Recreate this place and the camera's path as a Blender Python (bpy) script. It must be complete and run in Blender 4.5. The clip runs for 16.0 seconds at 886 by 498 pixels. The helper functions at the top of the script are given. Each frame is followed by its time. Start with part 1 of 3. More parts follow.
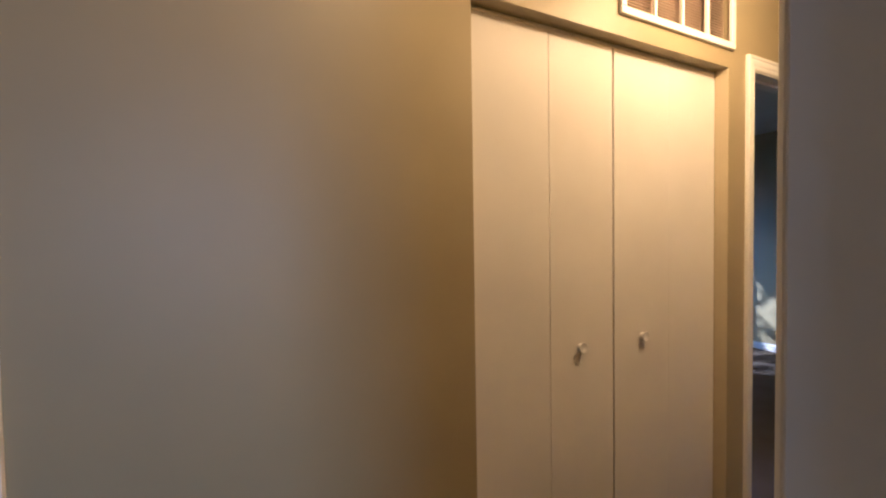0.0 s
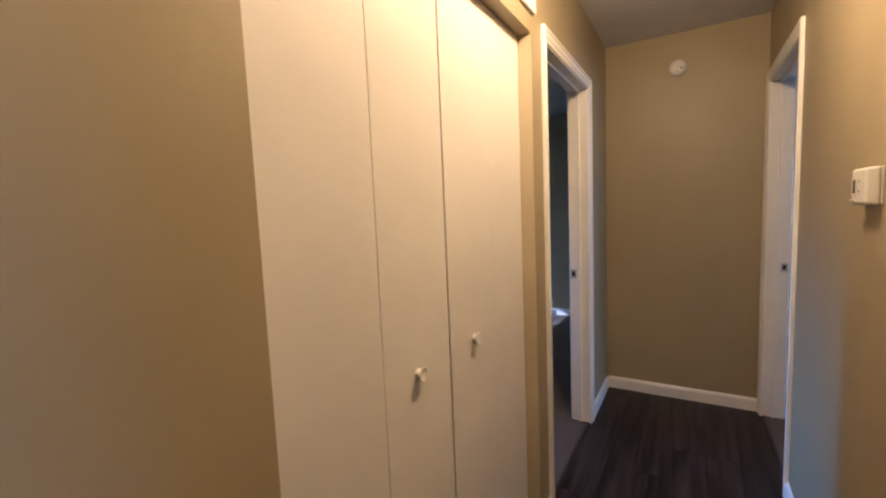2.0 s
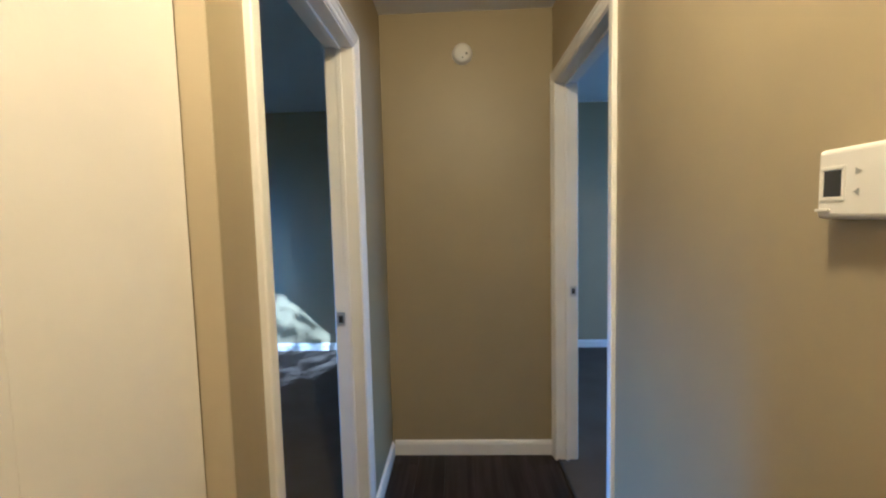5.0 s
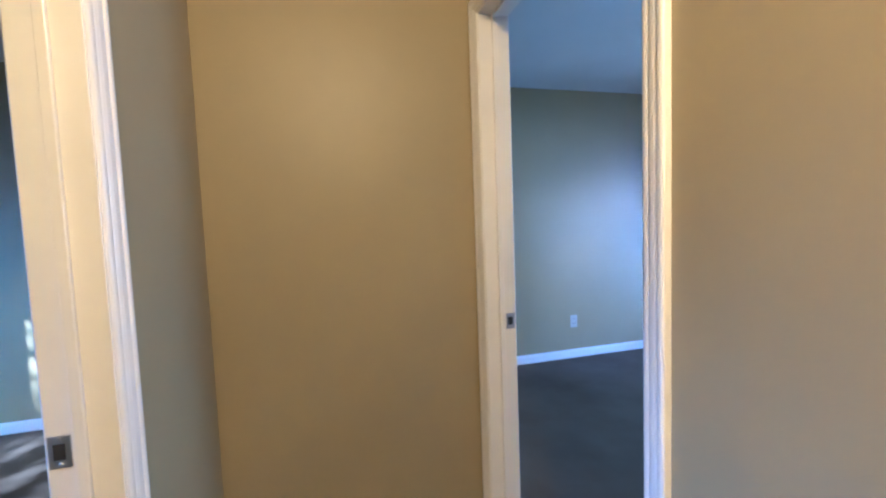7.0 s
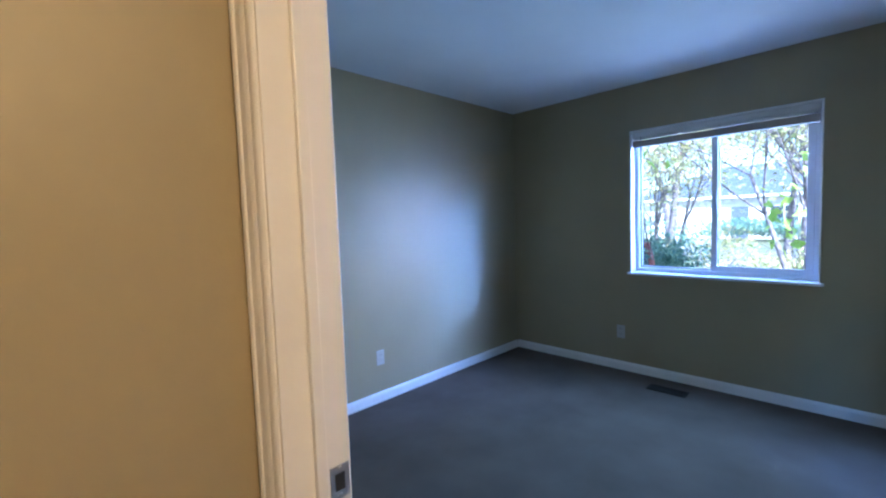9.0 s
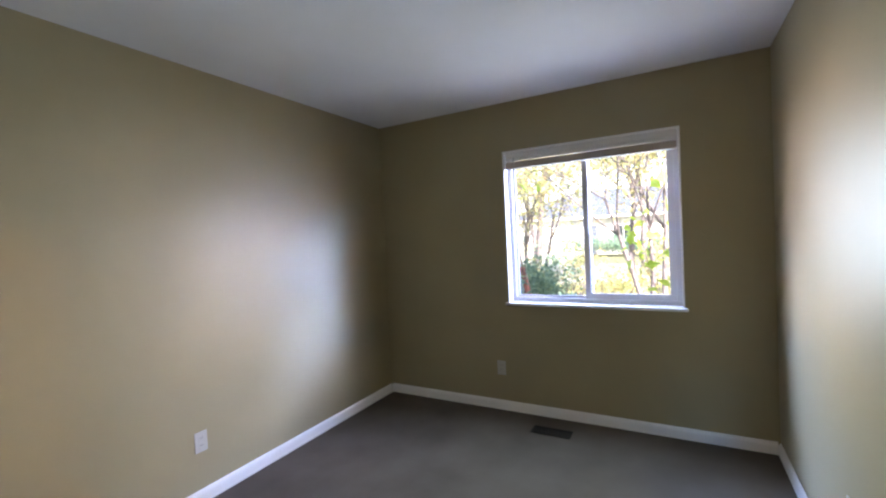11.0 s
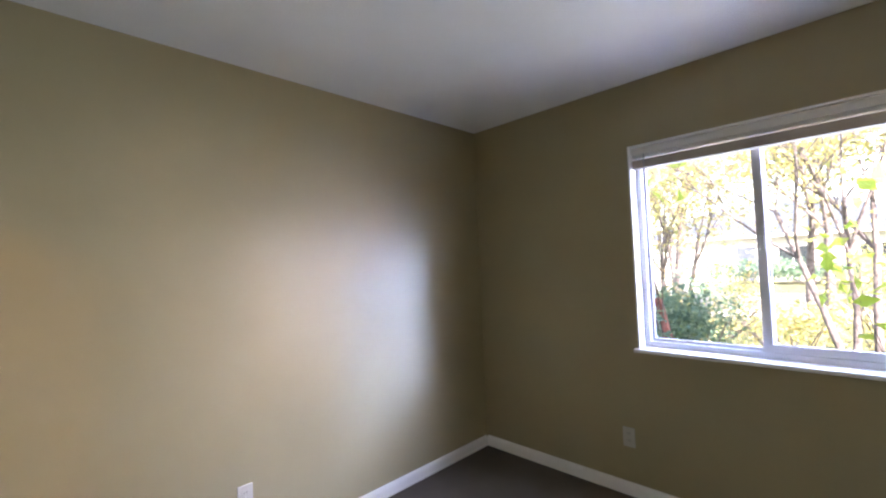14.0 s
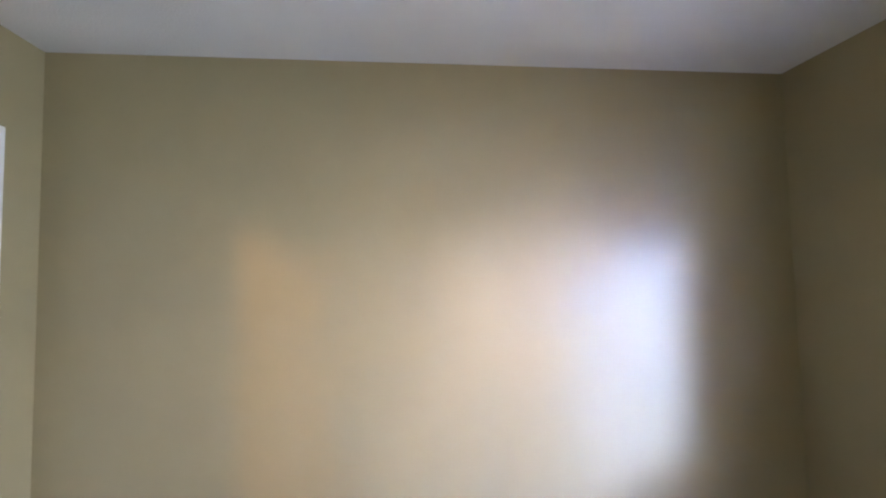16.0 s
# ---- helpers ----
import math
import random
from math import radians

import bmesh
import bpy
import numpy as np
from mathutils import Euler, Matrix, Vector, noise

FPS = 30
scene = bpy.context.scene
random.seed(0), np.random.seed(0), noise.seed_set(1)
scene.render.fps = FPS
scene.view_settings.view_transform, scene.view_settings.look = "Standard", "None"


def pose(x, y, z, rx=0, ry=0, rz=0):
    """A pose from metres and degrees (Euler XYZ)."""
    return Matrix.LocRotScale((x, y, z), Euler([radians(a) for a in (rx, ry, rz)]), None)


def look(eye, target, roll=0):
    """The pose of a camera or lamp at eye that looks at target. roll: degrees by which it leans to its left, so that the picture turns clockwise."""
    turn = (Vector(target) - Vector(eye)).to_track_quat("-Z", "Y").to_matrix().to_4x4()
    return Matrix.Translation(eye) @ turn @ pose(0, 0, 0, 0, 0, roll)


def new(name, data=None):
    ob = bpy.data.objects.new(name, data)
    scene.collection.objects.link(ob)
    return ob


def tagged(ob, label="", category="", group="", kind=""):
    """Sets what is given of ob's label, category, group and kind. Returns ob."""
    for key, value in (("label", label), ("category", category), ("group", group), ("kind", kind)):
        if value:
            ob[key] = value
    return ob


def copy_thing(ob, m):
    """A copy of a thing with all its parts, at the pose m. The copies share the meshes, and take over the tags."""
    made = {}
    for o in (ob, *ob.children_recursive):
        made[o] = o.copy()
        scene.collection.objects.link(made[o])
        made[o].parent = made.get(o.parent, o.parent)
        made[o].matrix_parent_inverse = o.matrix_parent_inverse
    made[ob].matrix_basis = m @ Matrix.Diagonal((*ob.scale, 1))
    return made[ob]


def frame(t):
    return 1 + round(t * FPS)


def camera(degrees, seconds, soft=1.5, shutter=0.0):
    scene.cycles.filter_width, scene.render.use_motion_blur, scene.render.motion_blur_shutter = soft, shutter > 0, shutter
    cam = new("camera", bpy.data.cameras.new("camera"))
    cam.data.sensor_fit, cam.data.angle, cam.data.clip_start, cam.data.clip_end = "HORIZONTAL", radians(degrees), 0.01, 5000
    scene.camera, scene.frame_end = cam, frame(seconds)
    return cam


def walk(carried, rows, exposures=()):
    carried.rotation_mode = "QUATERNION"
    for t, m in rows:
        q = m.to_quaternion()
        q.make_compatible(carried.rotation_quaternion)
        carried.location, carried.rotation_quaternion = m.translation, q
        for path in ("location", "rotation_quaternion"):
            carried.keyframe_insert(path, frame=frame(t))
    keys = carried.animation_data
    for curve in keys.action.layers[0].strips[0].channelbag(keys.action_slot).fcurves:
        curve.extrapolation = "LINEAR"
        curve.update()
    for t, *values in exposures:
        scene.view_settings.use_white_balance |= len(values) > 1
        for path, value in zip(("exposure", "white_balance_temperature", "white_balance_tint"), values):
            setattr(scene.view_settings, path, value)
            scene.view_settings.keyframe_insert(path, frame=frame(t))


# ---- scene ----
cam = camera(93.1, 16.0, soft=2.2)
PATH = [
    (0, (0.08, -3.453, 1.354), (-1.696, -2.537, 1.29), -0.9),
    (0.5, (-0.071, -3.44, 1.364), (-1.689, -2.268, 1.271), -1.3),
    (1, (-0.181, -3.362, 1.358), (-1.61, -1.966, 1.254), -1.4),
    (1.5, (-0.272, -3.293, 1.362), (-1.485, -1.71, 1.212), -1.8),
    (2, (-0.391, -3.221, 1.37), (-1.408, -1.509, 1.183), -2.4),
    (2.5, (-0.439, -3.187, 1.362), (-1.286, -1.388, 1.149), -2.8),
    (3, (-0.462, -3.115, 1.347), (-1.173, -1.259, 1.13), -2.8),
    (5.5, (-0.516, -2.094, 1.358), (-0.476, -0.1, 1.214), -1.6),
    (6, (-0.475, -1.897, 1.38), (-0.327, 0.091, 1.219), -1.9),
    (6.5, (-0.564, -1.685, 1.362), (-0.223, 0.281, 1.216), -1.5),
    (7, (-0.538, -1.481, 1.321), (-0.019, 0.445, 1.186), -2.1),
    (7.5, (-0.466, -1.275, 1.345), (0.272, 0.578, 1.201), -2.4),
    (8, (-0.41, -1.026, 1.346), (0.564, 0.714, 1.197), -2.2),
    (8.5, (-0.365, -0.801, 1.354), (0.831, 0.796, 1.211), -2.0),
    (9, (-0.251, -0.672, 1.365), (1.157, 0.743, 1.234), -2.0),
    (9.5, (-0.122, -0.594, 1.423), (1.457, 0.624, 1.284), -2.3),
    (10, (0.001, -0.477, 1.362), (1.718, 0.545, 1.277), -2.1),
    (10.2, (0.072, -0.476, 1.418), (1.81, 0.509, 1.321), -2.6),
    (12.5, (0.48, -0.319, 1.424), (2.212, 0.679, 1.478), -2.7),
    (13, (0.611, -0.29, 1.425), (2.294, 0.79, 1.496), -2.7),
    (13.5, (0.744, -0.225, 1.448), (2.329, 0.992, 1.508), -2.7),
    (14, (0.872, -0.232, 1.415), (2.28, 1.186, 1.487), -2.4),
    (14.5, (0.964, -0.22, 1.406), (2.178, 1.368, 1.486), -2.5),
    (15, (1.064, -0.155, 1.393), (1.999, 1.611, 1.487), -2.6),
    (15.5, (1.169, -0.045, 1.406), (1.772, 1.859, 1.524), -2.6),
    (16, (1.42, -0.039, 1.444), (1.616, 1.948, 1.553), -1.1),
]
walk(cam, [(t, look(eye, target, roll)) for t, eye, target, roll in PATH], exposures=[
    (0, 1.42, 4800, 19), (1.5, 1.64, 4650, 19), (3, 1.74, 4150, 13), (5.5, 2.12, 3900, 3), (6, 2.42, 3800, 3), (6.5, 2.52, 4050, 6), (7.5, 2.62, 4250, 10), (8.5, 2.5, 4250, 11), (9.2, 2.52, 4700, 13), (10.2, 2.65, 6100, 19), (12.5, 2.95, 7200, 17), (13.5, 2.95, 7200, 18), (14.5, 3.0, 7000, 22), (15, 3.06, 6900, 22), (15.5, 3.42, 6800, 23), (16, 3.48, 6800, 23)])

# ---- light ----
SUN_AZ = math.atan2(-0.73, -0.68)      # towards the sun, seen from above
SUN_EL = radians(32)
world = bpy.data.worlds.new("sky")
scene.world = world
world.use_nodes = True
wn = world.node_tree.nodes
sky = wn.new("ShaderNodeTexSky")
sky.sky_type = "NISHITA"
sky.sun_disc = False
sky.sun_elevation = SUN_EL
sky.sun_rotation = radians(90) - SUN_AZ
wn["Background"].inputs["Strength"].default_value = 0.11
world.node_tree.links.new(sky.outputs[0], wn["Background"].inputs[0])

sun_data = bpy.data.lights.new("sun", "SUN")
sun_data.energy, sun_data.angle, sun_data.color = 4.0, radians(0.5), (1.0, 0.96, 0.90)
sun = new("sun", sun_data)
sun.matrix_world = look((-30 * math.cos(0.72), -20, 24), (-30 * math.cos(0.72) - math.cos(SUN_AZ) * math.cos(SUN_EL), -20 - math.sin(SUN_AZ) * math.cos(SUN_EL), 24 - math.sin(SUN_EL)))

bulb = bpy.data.lights.new("hall_bulb", "POINT")
bulb.energy, bulb.shadow_soft_size, bulb.color = 15.8, 0.05, (1.0, 0.575, 0.20)
new("hall_bulb", bulb).location = (-0.44, -1.96, 2.27)
# added bulb with no known source, evens out the light along the hall
hall_fill = bpy.data.lights.new("hall_fill_bulb", "POINT")
hall_fill.energy, hall_fill.shadow_soft_size, hall_fill.color = 2.3, 0.05, (1.0, 0.59, 0.21)
new("hall_fill_bulb", hall_fill).location = (-0.46, -3.05, 2.25)


def window_light(name, eye, target, w, h, watts, colour, spread):
    """An area lamp added at a window, standing in for the daylight there."""
    d = bpy.data.lights.new(name, "AREA")
    d.shape, d.size, d.size_y, d.energy, d.color, d.spread = "RECTANGLE", w, h, watts, colour, radians(spread)
    ob = new(name, d)
    ob.matrix_world = look(eye, target)
    return ob


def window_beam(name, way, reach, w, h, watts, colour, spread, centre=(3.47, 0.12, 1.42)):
    """An added lamp just outside a window, standing in for a bright patch of sky or yard, from the way given."""
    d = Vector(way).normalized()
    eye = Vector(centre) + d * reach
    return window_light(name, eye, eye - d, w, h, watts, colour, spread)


window_light("window_daylight", (3.482, 0.13, 1.42), (2.482, 0.13, 1.42), 1.12, 1.0, 1.5, (0.52, 0.77, 1.0), 130)
# hangs just inside the room, as added fill for the window's light
window_light("window_down_fill", (3.325, 0.13, 1.42), (2.325, 0.13, 0.92), 1.10, 0.70, 3.3, (0.52, 0.77, 1.0), 130)
window_light("window_yard_glow", (3.395, 0.13, 1.42), (2.395, 0.13, 1.42), 1.10, 0.98, 0.7, (1.0, 0.90, 0.76), 140)
# added lamps, aimed to make the light patches on the bedroom walls
window_beam("window_sky_gap_fill", (1, -1.9, 0.47), 1.0, 1.0, 1.6, 3.0, (0.31, 0.49, 1.0), 13)
window_beam("window_high_sky_fill", (1, -1.35, 0.85), 1.0, 1.3, 1.6, 5.0, (0.42, 0.55, 1.0), 34)
window_beam("window_yard_fill", (1, -0.94, 0.20), 0.9, 1.9, 1.0, 2.0, (0.84, 0.80, 0.94), 34, (3.47, 0.12, 1.52))
window_beam("window_spot_fill", (1, -0.94, 0.24), 0.9, 0.5, 0.7, 0.26, (0.74, 0.73, 1.0), 14, (3.47, 0.52, 1.62))
window_beam("window_north_sky_fill", (1, 1.4, 1.35), 1.0, 1.1, 1.3, 4.0, (0.30, 0.48, 1.0), 28)
window_beam("window_north_warm_fill", (1, 1.32, 0.05), 0.9, 1.1, 1.2, 1.5, (0.95, 0.79, 0.80), 28)
window_beam("other_window_daylight", (-1, -2.5, 1.0), 1.0, 1.2, 1.2, 1.1, (0.10, 0.46, 1.0), 27, (-3.82, 0.10, 1.45))
window_light("other_window_sky", (-3.68, -0.93, 1.90), (0.0, -1.18, 0.25), 0.34, 0.40, 0.8, (0.28, 0.55, 1.0), 32)
window_light("rear_window_daylight", (3.34, -3.70, 1.47), (2.34, -3.70, 1.37), 1.36, 1.0, 10.5, (0.88, 0.92, 1.0), 150)


# ---- materials ----
def material(name, colour, rough=0.6, metal=0.0, vary=0.06, scale=6.0, bump=0.15, grain=180.0, alt=None, spec=0.5):
    m = bpy.data.materials.new(name)
    m.use_nodes = True
    n, l = m.node_tree.nodes, m.node_tree.links
    b = n["Principled BSDF"]
    tc = n.new("ShaderNodeTexCoord")
    n1 = n.new("ShaderNodeTexNoise")
    n1.inputs["Scale"].default_value, n1.inputs["Detail"].default_value = scale, 5
    n2 = n.new("ShaderNodeTexNoise")
    n2.inputs["Scale"].default_value, n2.inputs["Detail"].default_value = grain, 3
    mix = n.new("ShaderNodeMix")
    mix.data_type = "RGBA"
    alt = alt or tuple(c * (1 - vary * 3) for c in colour)
    mix.inputs[6].default_value = (*[min(1, c * (1 + vary)) for c in colour], 1)
    mix.inputs[7].default_value = (*alt, 1)
    ramp = n.new("ShaderNodeMapRange")
    ramp.inputs[1].default_value, ramp.inputs[2].default_value = 0.3, 0.75
    l.new(tc.outputs["Object"], n1.inputs["Vector"])
    l.new(tc.outputs["Object"], n2.inputs["Vector"])
    l.new(n1.outputs["Fac"], ramp.inputs[0])
    l.new(ramp.outputs[0], mix.inputs[0])
    l.new(mix.outputs[2], b.inputs["Base Color"])
    bp = n.new("ShaderNodeBump")
    bp.inputs["Strength"].default_value, bp.inputs["Distance"].default_value = bump, 0.003
    l.new(n2.outputs["Fac"], bp.inputs["Height"])
    l.new(bp.outputs[0], b.inputs["Normal"])
    b.inputs["Roughness"].default_value = rough
    b.inputs["Metallic"].default_value = metal
    b.inputs["Specular IOR Level"].default_value = spec
    return m


M_WALL = material("tan_wall_paint", (0.335, 0.280, 0.158), 0.46, vary=0.04, scale=1.2, bump=0.05, grain=170, spec=0.45)
M_CEIL = material("white_ceiling_texture", (0.72, 0.72, 0.72), 0.9, vary=0.03, scale=1.5, bump=0.7, grain=120)
M_TRIM = material("white_trim_paint", (0.80, 0.78, 0.75), 0.35, vary=0.02, scale=5, bump=0.08, grain=60)
M_DOOR = material("white_door_paint", (0.68, 0.655, 0.62), 0.55, vary=0.03, scale=2, bump=0.10, grain=110, spec=0.3)
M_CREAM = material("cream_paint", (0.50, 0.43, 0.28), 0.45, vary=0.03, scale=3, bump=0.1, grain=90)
M_PLASTIC = material("white_plastic", (0.66, 0.64, 0.60), 0.35, vary=0.01, bump=0.03)
M_OUTLET = material("off_white_plastic", (0.47, 0.45, 0.41), 0.4, vary=0.01, bump=0.03)
M_DARK = material("dark_plastic", (0.03, 0.03, 0.03), 0.4, vary=0.05, bump=0.02)
M_METAL = material("brushed_nickel", (0.66, 0.65, 0.64), 0.42, 1.0, vary=0.05, bump=0.05)
M_BRONZE = material("dark_bronze", (0.035, 0.026, 0.02), 0.5, 0.3, vary=0.1, bump=0.05)
M_CARPET = material("grey_brown_carpet", (0.124, 0.101, 0.081), 0.95, vary=0.08, scale=3.0, bump=1.0, grain=260, spec=0.1)
M_FOIL = material("dark_duct", (0.06, 0.05, 0.045), 0.8, vary=0.1, bump=0.05)
M_GROUND = material("dry_lawn", (0.16, 0.15, 0.08), 0.95, vary=0.2, scale=0.7, bump=1.0, grain=40, alt=(0.10, 0.13, 0.05))
M_VINYL = material("white_vinyl", (0.62, 0.62, 0.63), 0.3, vary=0.01, bump=0.02)


def glass_material():
    m = bpy.data.materials.new("window_glass")
    m.use_nodes = True
    b = m.node_tree.nodes["Principled BSDF"]
    b.inputs["Base Color"].default_value = (1, 1, 1, 1)
    b.inputs["Roughness"].default_value = 0.0
    b.inputs["IOR"].default_value = 1.45
    b.inputs["Transmission Weight"].default_value = 1.0
    return m


M_GLASS = glass_material()


# ---- mesh helpers ----
def mesh_of(bm, name, mat, smooth=False):
    me = bpy.data.meshes.new(name)
    bm.normal_update()
    bm.to_mesh(me)
    bm.free()
    for m in (mat if isinstance(mat, (list, tuple)) else [mat]):
        me.materials.append(m)
    if smooth:
        for p in me.polygons:
            p.use_smooth = True
    return me


def part(name, bm, mat, parent=None, label="", smooth=False):
    ob = new(name, mesh_of(bm, name, mat, smooth))
    if parent is not None:
        ob.parent = parent
    return tagged(ob, label)


def box(bm, x0, y0, z0, x1, y1, z1, bevel=0.0):
    x0, x1, y0, y1, z0, z1 = min(x0, x1), max(x0, x1), min(y0, y1), max(y0, y1), min(z0, z1), max(z0, z1)
    v = [bm.verts.new(p) for p in ((x0, y0, z0), (x1, y0, z0), (x1, y1, z0), (x0, y1, z0), (x0, y0, z1), (x1, y0, z1), (x1, y1, z1), (x0, y1, z1))]
    f = [bm.faces.new([v[i] for i in q]) for q in ((0, 3, 2, 1), (4, 5, 6, 7), (0, 1, 5, 4), (1, 2, 6, 5), (2, 3, 7, 6), (3, 0, 4, 7))]
    if bevel:
        es = {e for q in f for e in q.edges}
        bmesh.ops.bevel(bm, geom=list(es), offset=bevel, segments=2, profile=0.5, affect="EDGES")
    return bm


def boxes(*bs, bevel=0.0):
    bm = bmesh.new()
    for b in bs:
        box(bm, *b, bevel=bevel)
    return bm


def wall_with_holes(axis, a, b, u0, u1, z0, z1, holes):
    """A wall between a and b across its thickness, from u0 to u1 along it, with openings (u, u, z, z) right through it."""
    us = sorted({u0, u1, *[h[0] for h in holes], *[h[1] for h in holes]})
    zs = sorted({z0, z1, *[h[2] for h in holes], *[h[3] for h in holes]})
    bm = bmesh.new()
    grid = {}

    def vert(i, j, k):
        if (i, j, k) not in grid:
            u, z, t = us[i], zs[j], (a, b)[k]
            grid[(i, j, k)] = bm.verts.new((t, u, z) if axis == "x" else (u, t, z))
        return grid[(i, j, k)]

    solid = {}
    for i in range(len(us) - 1):
        for j in range(len(zs) - 1):
            uc, zc = (us[i] + us[i + 1]) / 2, (zs[j] + zs[j + 1]) / 2
            solid[(i, j)] = not any(h[0] < uc < h[1] and h[2] < zc < h[3] for h in holes)
    for (i, j), s in solid.items():
        if not s:
            continue
        for k in (0, 1):
            bm.faces.new([vert(i, j, k), vert(i + 1, j, k), vert(i + 1, j + 1, k), vert(i, j + 1, k)])
        for di, dj, p, q in ((-1, 0, (i, j), (i, j + 1)), (1, 0, (i + 1, j), (i + 1, j + 1)), (0, -1, (i, j), (i + 1, j)), (0, 1, (i, j + 1), (i + 1, j + 1))):
            if not solid.get((i + di, j + dj), False):
                bm.faces.new([vert(*p, 0), vert(*q, 0), vert(*q, 1), vert(*p, 1)])
    bmesh.ops.recalc_face_normals(bm, faces=bm.faces)
    return bm


def structure(name, bm, mat, label="", category=""):
    return tagged(part(name, bm, mat), label, category, kind="structure")


# ---- the plan ----
HL, HR = -0.92, 0.0            # the hall's two long walls
H = 2.44                       # ceiling
T = 0.108                      # inner walls' thickness
NY = 1.912                     # the bedrooms' far wall
EX = 3.40                      # the window wall of the bedroom walked into
SY = -0.955                    # that bedroom's near wall
WX = -3.75                     # the window wall of the other bedroom
LD = (-1.428, -0.622)          # door opening in the hall's wall to the other bedroom
RD = (-0.855, -0.07)            # door opening in the hall's wall to the bedroom walked into
CD = (-2.84, -1.612)            # closet opening
BD = (-4.05, -3.266)           # doorway out of which the walk begins
DH = 2.03
HALL_END = -4.6


J = 0.018                      # door linings' thickness
CX = -0.125                    # the bedroom's wall behind the hall's end
BATH_WIN = (-4.4, -3.0, 0.95, 2.0)


def clear(d):
    return (d[0] - J, d[1] + J, -0.02, DH + J)


structure("wall_hall_left", wall_with_holes("x", HL, HL - T, HALL_END, 0.0, -0.004, H, [clear(LD), (*CD, -0.02, DH - 0.01), (-2.235, -1.605, 2.117, 2.40)]), M_WALL, "tan painted hall wall with closet and doorway", "wall")
structure("wall_hall_right", wall_with_holes("x", HR, HR + T, HALL_END, 0.0, -0.004, H, [clear(RD), clear(BD)]), M_WALL, "tan painted hall wall with a thermostat", "wall")
structure("wall_hall_end", boxes((HL - T, 0, -0.004, HR + T, 0.06, H)), M_WALL, "tan painted end wall of the hall", "wall")
structure("wall_hall_back", boxes((HL - T, HALL_END - T, -0.004, EX, HALL_END, H)), M_WALL, "plain tan wall closing the hall", "wall")
structure("wall_north", boxes((CX - 0.1, NY, -0.004, EX, NY + T, H)), M_WALL, "tan satin painted bedroom wall", "wall")
structure("wall_east", wall_with_holes("x", EX, EX + 0.15, HALL_END - T, NY + T, -0.004, H, [(-0.480, 0.733, 0.875, 2.062), BATH_WIN]), M_WALL, "tan painted bedroom wall with a window", "wall")
structure("wall_south", boxes((HR + T, SY - T, -0.004, EX, SY, H)), M_WALL, "tan satin painted bedroom wall", "wall")
structure("wall_west", boxes((CX - 0.1, 0.062, -0.004, CX, NY, H)), M_WALL, "tan painted bedroom wall beside the doorway", "wall")
structure("wall_other_north", boxes((WX, NY, -0.004, CX - 0.102, NY + T, H)), M_WALL, "tan painted wall of the other bedroom", "wall")
structure("wall_other_west", wall_with_holes("x", WX - 0.15, WX, -1.6 - T, NY + T, -0.004, H, [(-1.12, 0.61, 0.885, 2.30)]), M_WALL, "tan painted wall with a window in the other bedroom", "wall")
structure("wall_other_south", boxes((WX, -1.6 - T, -0.004, HL - T - 0.652, -1.6, H), (HL - T - 0.65, -1.66, -0.004, HL - T - 0.002, -1.6, H)), M_WALL, "tan painted wall of the other bedroom", "wall")
structure("wall_other_east", boxes((HL - T, 0.062, -0.004, HL - 0.002, NY, H)), M_WALL, "tan painted wall of the other bedroom", "wall")
structure("wall_closet", boxes((HL - T - 0.65, -3.0, -0.004, HL - T - 0.6, -1.662, H), (HL - T - 0.6, -3.0, -0.004, HL - T - 0.002, -2.95, H)), M_WALL, "plain closet wall", "wall")

structure("ceiling", boxes((WX - 0.6, HALL_END - T, H, EX + 0.6, NY + 0.6, H + 0.12)), M_CEIL, "white lightly textured ceiling", "ceiling")
structure("floor_subfloor", boxes((WX - 0.15, HALL_END - T, -0.45, EX + 0.15, NY + T, -0.008)), M_FOIL, "dark subfloor under the boards", "floor")
structure("floor_carpet", boxes((HR + 0.10, SY, -0.006, EX, NY, 0.008), (CX, 0.06, -0.006, HR + 0.0998, NY, 0.008), (HR + 0.012, RD[0] + 0.0005, -0.006, HR + 0.0998, RD[1] - 0.0005, 0.008)), M_CARPET, "grey-brown cut pile bedroom carpet", "carpet")
structure("floor_carpet_other", boxes((WX, -1.6, -0.006, HL - 0.10, NY, 0.008), (HL - 0.0998, LD[0] + 0.0005, -0.006, HL - 0.012, LD[1] - 0.0005, 0.008)), M_CARPET, "grey-brown cut pile carpet in the other bedroom", "carpet")
structure("ground", boxes((-900, -900, -0.9, 900, 900, -0.45)), M_GROUND, "dry patchy lawn", "ground")


# ---- trim ----
def cove(bm, axis, along0, along1, c, s, h=0.085, t=0.013):
    """A base moulding against the plane c of a wall that faces s, with a rounded top."""
    prof = [(0, 0.0), (t, 0.0), (t, h - 0.022), (t - 0.004, h - 0.010), (t - 0.009, h - 0.003), (0, h)]
    rows = []
    for a in (along0, along1):
        rows.append([bm.verts.new((c + s * d, a, z) if axis == "x" else (a, c + s * d, z)) for d, z in prof])
    n = len(prof)
    for i in range(n):
        bm.faces.new([rows[0][i], rows[0][(i + 1) % n], rows[1][(i + 1) % n], rows[1][i]])
    bm.faces.new(rows[0])
    bm.faces.new(rows[1][::-1])
    bmesh.ops.recalc_face_normals(bm, faces=bm.faces)
    return bm


def baseboard(axis, a0, a1, c, s, label="white painted baseboard with a rounded top"):
    structure("baseboard", cove(bmesh.new(), axis, a0, a1, c, s), M_TRIM, label, "baseboard")


